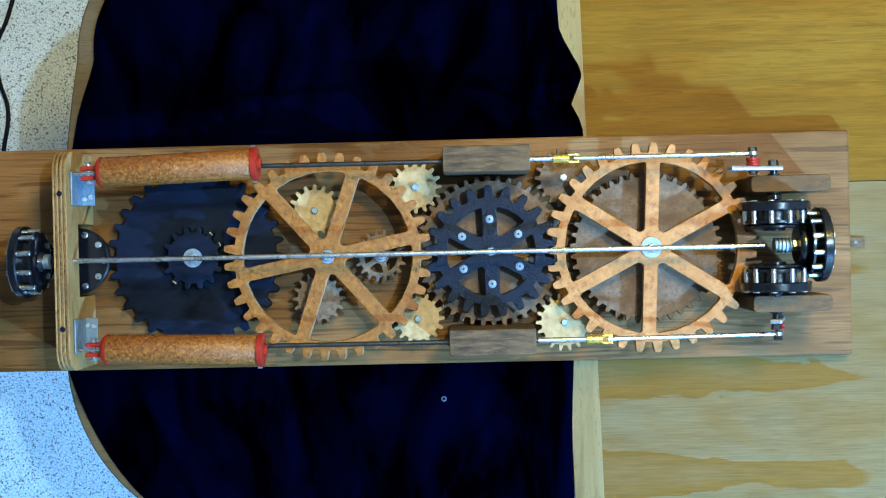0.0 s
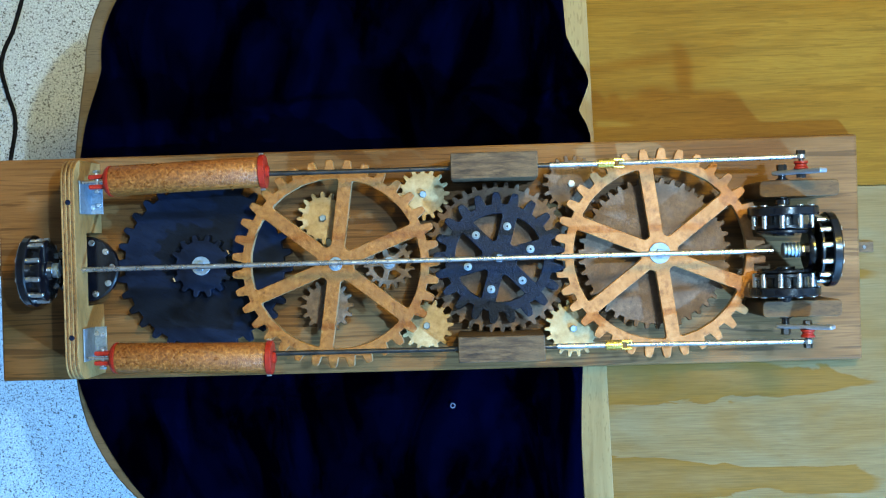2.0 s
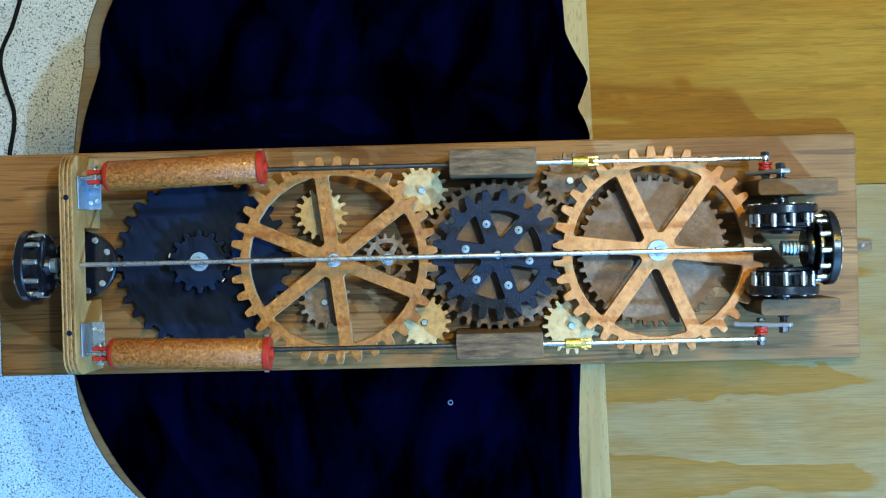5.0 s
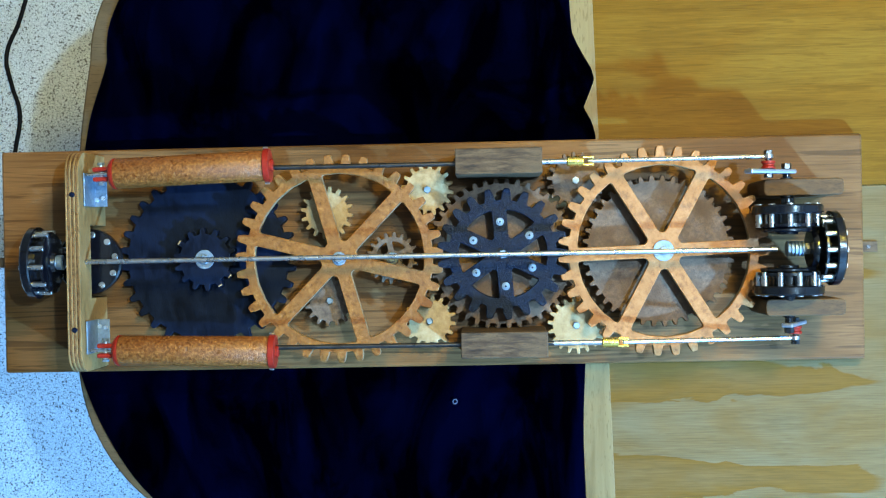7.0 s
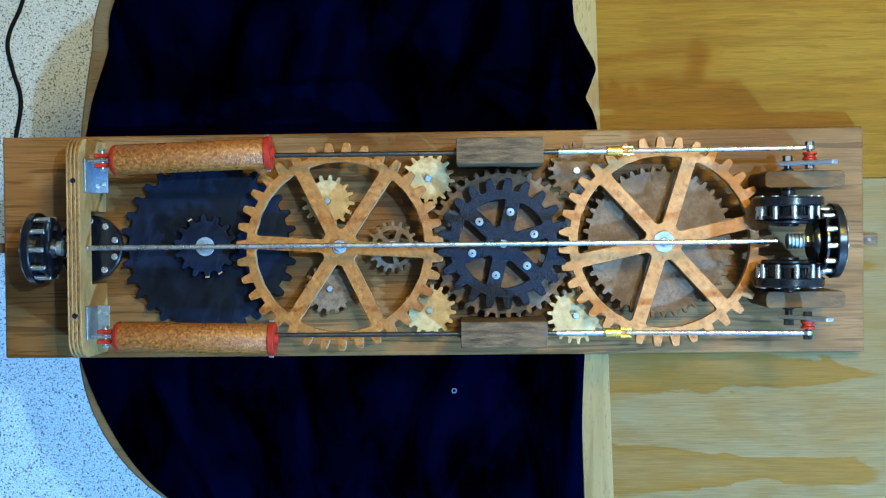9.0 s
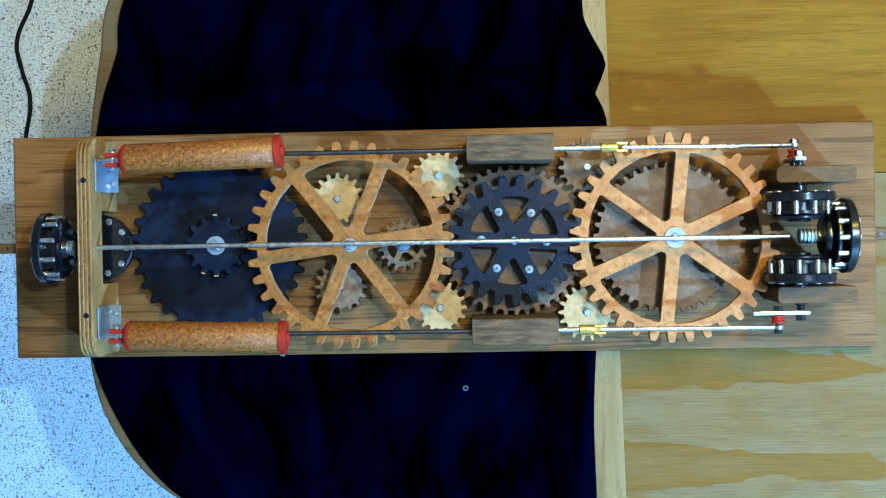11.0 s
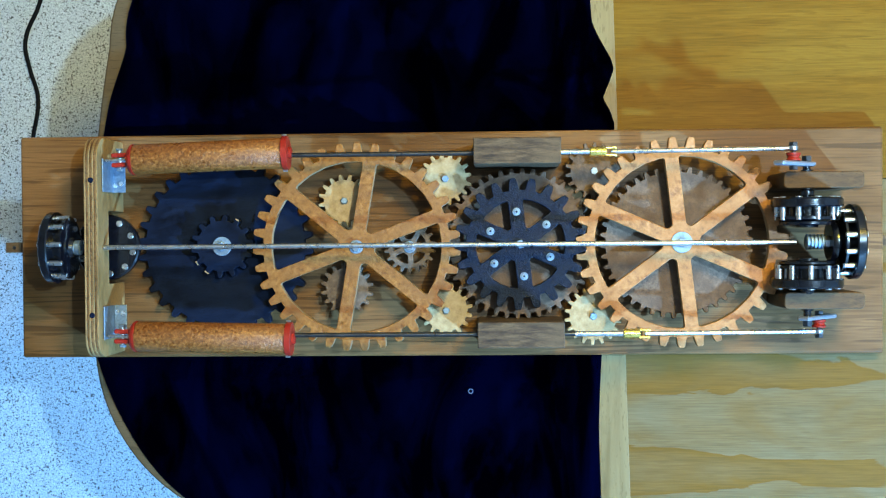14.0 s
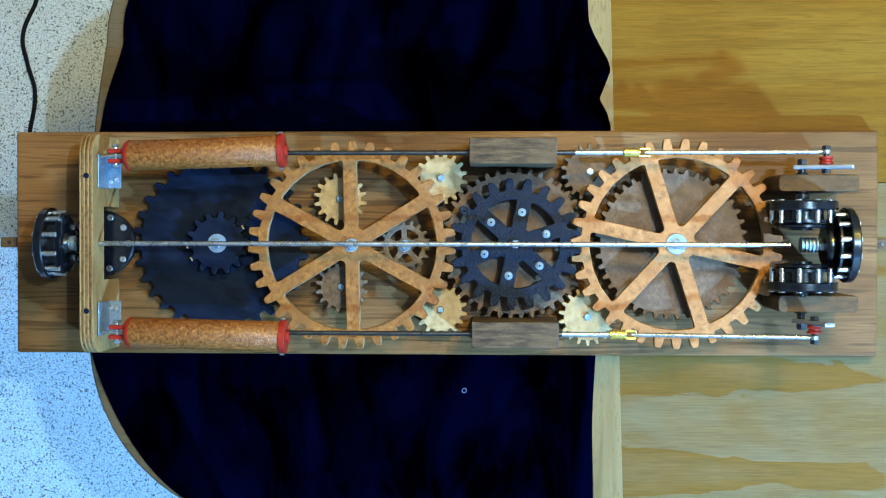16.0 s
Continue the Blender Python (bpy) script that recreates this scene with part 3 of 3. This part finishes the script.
# ---- lantern gears, shafts and cranks ----
def lantern_gear(label, r, pins, length, axis, sign, core=0.74, name="lantern_gear"):
    """A gloss black disc with steel pins on the sign side, turning about a local axis through the origin."""
    t = thing(name, label, "gear", (0, 0, 0), "black pin gears")
    turn = {"z": (0, 0, 0), "x": (0, 90, 0), "y": (-90, 0, 0)}[axis]
    flip = pose(0, 0, 0, *turn) @ (pose(0, 0, 0) if sign > 0 else pose(0, 0, 0, 180, 0, 0))

    def put(nm, bm, mt, owner=None):
        bmesh.ops.transform(bm, matrix=flip, verts=bm.verts)
        return part(nm, bm, mt, owner or t, smooth=True)

    put("disc", spin([(0, -0.004), (r - 0.002, -0.004), (r, -0.002), (r, 0.006), (r - 0.0015, 0.0075), (0, 0.0075)], "z", 48), gloss_black)
    put("hub", spin([(0, 0.004), (r * core, 0.004), (r * core, length * 0.8), (r * 0.86, length * 0.82), (r * 0.86, length * 0.96), (r * 0.8, length), (r * 0.3, length), (r * 0.26, length * 1.2), (0, length * 1.2)], "z", 32), gloss_black)
    for i in range(pins):
        x, y = polar(r - 0.0075, 2 * math.pi * i / pins)
        pin = put("pin", moved(rod(0.0034, length, "z", 0.0006, 12), x, y, 0.0), steel)
        put("pin_head", moved(rod(0.0042, 0.0018, "z", 0.0004, 12), x, y, -0.0055), steel, pin)
    return t


gear_v = lantern_gear("gloss black disc gear with steel pins at the shaft end", 0.0455, 10, 0.024, "x", 1)
part("collar_spring", moved(spin([(0.004, 0.02), (0.0095, 0.02), (0.0095, 0.0235), (0.0085, 0.0245), (0.0095, 0.0255), (0.0095, 0.029), (0.0085, 0.03), (0.0095, 0.031), (0.0095, 0.036), (0.004, 0.036)], "x", 24)), zinc, gear_v, "ribbed steel collar")
gear_h = lantern_gear("gloss black flat pin gear on an upright axle", 0.0425, 10, 0.012, "z", -1, 0.4)
part("axle", moved(rod(0.005, 0.034, "z"), 0, 0, -0.034), dull_steel, gear_h)
gear_v2 = lantern_gear("gloss black disc gear with steel pins at the crank end", 0.0465, 12, 0.02, "x", -1, 0.5)
part("hub_collar", moved(spin([(0.004, 0), (0.0235, 0), (0.025, 0.002), (0.025, 0.007), (0.019, 0.009), (0.019, 0.013), (0.022, 0.0145), (0.022, 0.019), (0.004, 0.019)], "x", 32), -0.031), gloss_black, gear_v2, smooth=True)
gear_p1 = lantern_gear("gloss black lantern pinion on the crankshaft", 0.0435, 10, 0.0235, "y", -1, 0.55)
gear_p2 = lantern_gear("gloss black lantern pinion on the crankshaft", 0.0435, 10, 0.0245, "y", 1, 0.55)

for g, away in ((gear_p1, -1), (gear_p2, 1)):
    keeper = moved(spin([(0.004, 0), (0.032, 0), (0.0335, 0.0014), (0.0335, 0.004), (0.032, 0.0054), (0.013, 0.0054), (0.013, 0.008), (0.004, 0.008)], "y", 40))
    if away < 0:
        bmesh.ops.transform(keeper, matrix=pose(0, 0, 0, 180, 0, 0), verts=keeper.verts)
    part("keeper_disc", moved(keeper, 0, away * 0.0242, 0), gloss_black, g, "black disc closing the pin cage", smooth=True)

shaft = thing("drive_shaft", "long bright steel shaft running over the gears", "shaft", (0, 0, SHAFT_Z))
part("bar", moved(rod(0.0032, 0.87, "x", 0.0006, 20), -0.472, 0, 0), steel, shaft, smooth=True)
ribs = [(0, 0)]
for i in range(5):
    ribs += [(0.0078, i * 0.0045), (0.0095, i * 0.0045 + 0.0009), (0.0095, i * 0.0045 + 0.0028), (0.0078, i * 0.0045 + 0.0038)]
part("end_collar", moved(spin(ribs + [(0, 0.0222)], "x", 24), 0.409, 0, 0), zinc, shaft, "ribbed steel coupling", smooth=True)
part("end_boss", moved(rod(0.0078, 0.008, "x", 0.0012, 6), 0.4315, 0, 0), steel, shaft, "bright hexagon nut")
part("end_bar", moved(rod(0.0045, 0.034, "x", 0.001, 20), 0.437, 0, 0), steel, shaft, smooth=True)

CRANK_X, CRANK_R = 0.411, 0.0285
cranks = []
for y, s, reach in ((0.0962, 1, 0.03), (-0.0945, -1, -0.03)):
    crank = thing("crankshaft", "short steel cross shaft with a flat crank arm", "shaft", (CRANK_X, 0, SHAFT_Z), "pair of cranks")
    part("cross_bar", moved(rod(0.0048, abs(y - reach), "y", 0.0006, 20), 0, min(y, reach), 0), gloss_black, crank, smooth=True)
    part("shaft_collar", moved(rod(0.0095, 0.007, "y", 0.001, 24), 0, 0.0565 if s > 0 else -0.0645, 0), gloss_black, crank, "black collar", smooth=True)
    for nm, bm, mt, lb in (("crank_arm", box(-0.0075, 0.0075, y - 0.0028, y + 0.0028, -0.0105, CRANK_R + 0.033, 0.002), aluminium, "flat bright crank arm"),
                           ("crank_pin", moved(rod(0.0032, 0.024, "y", 0.0006, 16), 0, y if s > 0 else y - 0.024, CRANK_R), dull_steel, ""),
                           ("spacer", spin([(0.003, 0), (0.0085, 0), (0.0085, 0.0022), (0.0068, 0.0036), (0.0068, 0.0056), (0.0085, 0.007), (0.0085, 0.0095), (0.003, 0.0095)], "y", 24), red, "red grooved spacer"),
                           ("pin_nut", moved(rod(0.0055, 0.0065, "y", 0.0006, 6), 0, y + 0.0195 if s > 0 else y - 0.026, CRANK_R), dull_steel, ""),
                           ("arm_nut", moved(rod(0.0062, 0.0075, "y", 0.0006, 6), 0, y + 0.0026 if s > 0 else y - 0.0101, 0), dull_steel, ""),
                           ("back_nut", moved(rod(0.0055, 0.005, "y", 0.0006, 6), 0, y - 0.0078 if s > 0 else y + 0.0028, CRANK_R), dull_steel, "")):
        if nm == "spacer":
            moved(bm, 0, y + 0.0032 if s > 0 else y - 0.0127, CRANK_R)
        part(nm, bm, mt, crank, lb)
    cranks.append(crank)

CON = 0.217
slides, conrods = [], []
for y in ROD_Y:
    s = thing("piston_rod", "dark steel piston rod with a brass fork joint", "rod", (0, y, SHAFT_Z), "sliding rods")
    part("bar", moved(rod(0.003, 0.45, "x", 0.0005, 16), -0.47, 0, 0), dull_steel, s, smooth=True)
    part("bright_end", moved(rod(0.0034, 0.07, "x", 0.0005, 16), -0.09, 0, 0), steel, s, smooth=True)
    part("fork", moved(rod(0.0062, 0.021, "x", 0.0008, 20), -0.03, 0, 0), brass, s, "brass fork", smooth=True)
    for dy in (-0.0045, 0.0045):
        part("fork_ear", box(-0.011, 0.003, dy - 0.0015, dy + 0.0015, -0.0045, 0.0045, 0.0008), brass, s, "brass fork ear")
    slides.append(s)
    c = thing("connecting_rod", "bright steel connecting rod to the crank pin", "rod", (0, y, SHAFT_Z), "connecting rods")
    part("bar", moved(rod(0.0028, CON + 0.003, "x", 0.0005, 16), -0.004, 0, 0), steel, c, smooth=True)
    part("eye", moved(rod(0.006, 0.0055, "y", 0.0006, 20), CON, -0.00275, 0), steel, c, smooth=True)
    conrods.append(c)


# ---- what moves ----
# seconds and degrees turned by the crankshaft
TURNS = [(0, -73), (0.5, -48), (1, -22), (1.5, 6), (2, 39), (2.5, 73), (3, 101), (3.5, 131), (4, 158), (4.6, 187), (5.2, 216), (5.8, 244), (6.5, 274), (7, 298), (7.5, 325),
         (8, 353), (8.5, 380), (9, 412), (9.6, 451), (10.2, 488), (10.8, 526), (11.5, 563), (12, 582), (12.5, 603), (13, 624), (13.5, 647), (14, 673), (14.5, 697), (15, 722), (15.5, 757), (16, 791)]
MID_START, MID_RATE = 91.4, -0.1542
LEFT_START, RIGHT_START = 71.5, 87.5


def turning(ob, place, axis, angle):
    rows = []
    for t, a in TURNS:
        r = {"x": (angle(a), 0, 0), "y": (0, angle(a), 0), "z": (0, 0, angle(a))}[axis]
        rows.append((t, pose(*place, *r)))
    walk(ob, rows)


def motions():
    a0 = TURNS[0][1]
    mid = lambda a: MID_START + MID_RATE * (a - a0)
    big = -0.6 * MID_RATE
    turning(gear_mid, (B_AX, 0, 0), "z", mid)
    turning(under_mid, (B_AX, 0, 0), "z", mid)
    turning(gear_left, (L_AX, -0.002, 0), "z", lambda a: LEFT_START + big * (a - a0))
    turning(gear_right, (R_AX, 0.0005, 0), "z", lambda a: RIGHT_START + big * (a - a0))
    turning(under_right, (R_AX - 0.003, 0, 0), "z", mid)
    turning(dark_big, (D_AX, 0, 0), "z", lambda a: -big * 35 / 14 * (a - a0))
    turning(pinion, (D_AX, 0, 0), "z", lambda a: -big * 35 / 14 * (a - a0))
    for g in small:
        x, y = g.location.x, g.location.y
        teeth = 18 if x > 0.1 else 16
        turning(g, (x, y, 0), "z", lambda a: -MID_RATE * (42 / teeth) * (a - a0))
    turning(wheel_g, (-0.086, -0.003, 0), "z", lambda a: MID_RATE * 2 * (a - a0))
    turning(gear_h, (H_AX, 0, 0.038), "z", lambda a: a)
    turning(gear_v, (-0.537, 0, SHAFT_Z), "x", lambda a: -a + 18)
    turning(gear_v2, (0.468, 0, SHAFT_Z), "x", lambda a: -a)
    turning(shaft, (0, 0, SHAFT_Z), "x", lambda a: -a)
    turning(cranks[0], (CRANK_X, 0, SHAFT_Z), "y", lambda a: a)
    turning(cranks[1], (CRANK_X, 0, SHAFT_Z), "y", lambda a: 90 - a)
    turning(gear_p1, (CRANK_X, 0.0505, SHAFT_Z), "y", lambda a: a)
    turning(gear_p2, (CRANK_X, -0.0525, SHAFT_Z), "y", lambda a: -a)
    for y, lead, way, s, c in zip(ROD_Y, (0, 90), (1, -1), slides, conrods):
        srow, crow = [], []
        for t, a in TURNS:
            q = radians(way * a + lead)
            px, pz = CRANK_X + CRANK_R * math.sin(q), CRANK_R * math.cos(q)
            bx = px - math.sqrt(CON ** 2 - pz ** 2)
            srow.append((t, pose(bx, y, SHAFT_Z)))
            crow.append((t, pose(bx, y, SHAFT_Z, 0, -math.degrees(math.asin(pz / CON)), 0)))
        walk(s, srow)
        walk(c, crow)


motions()
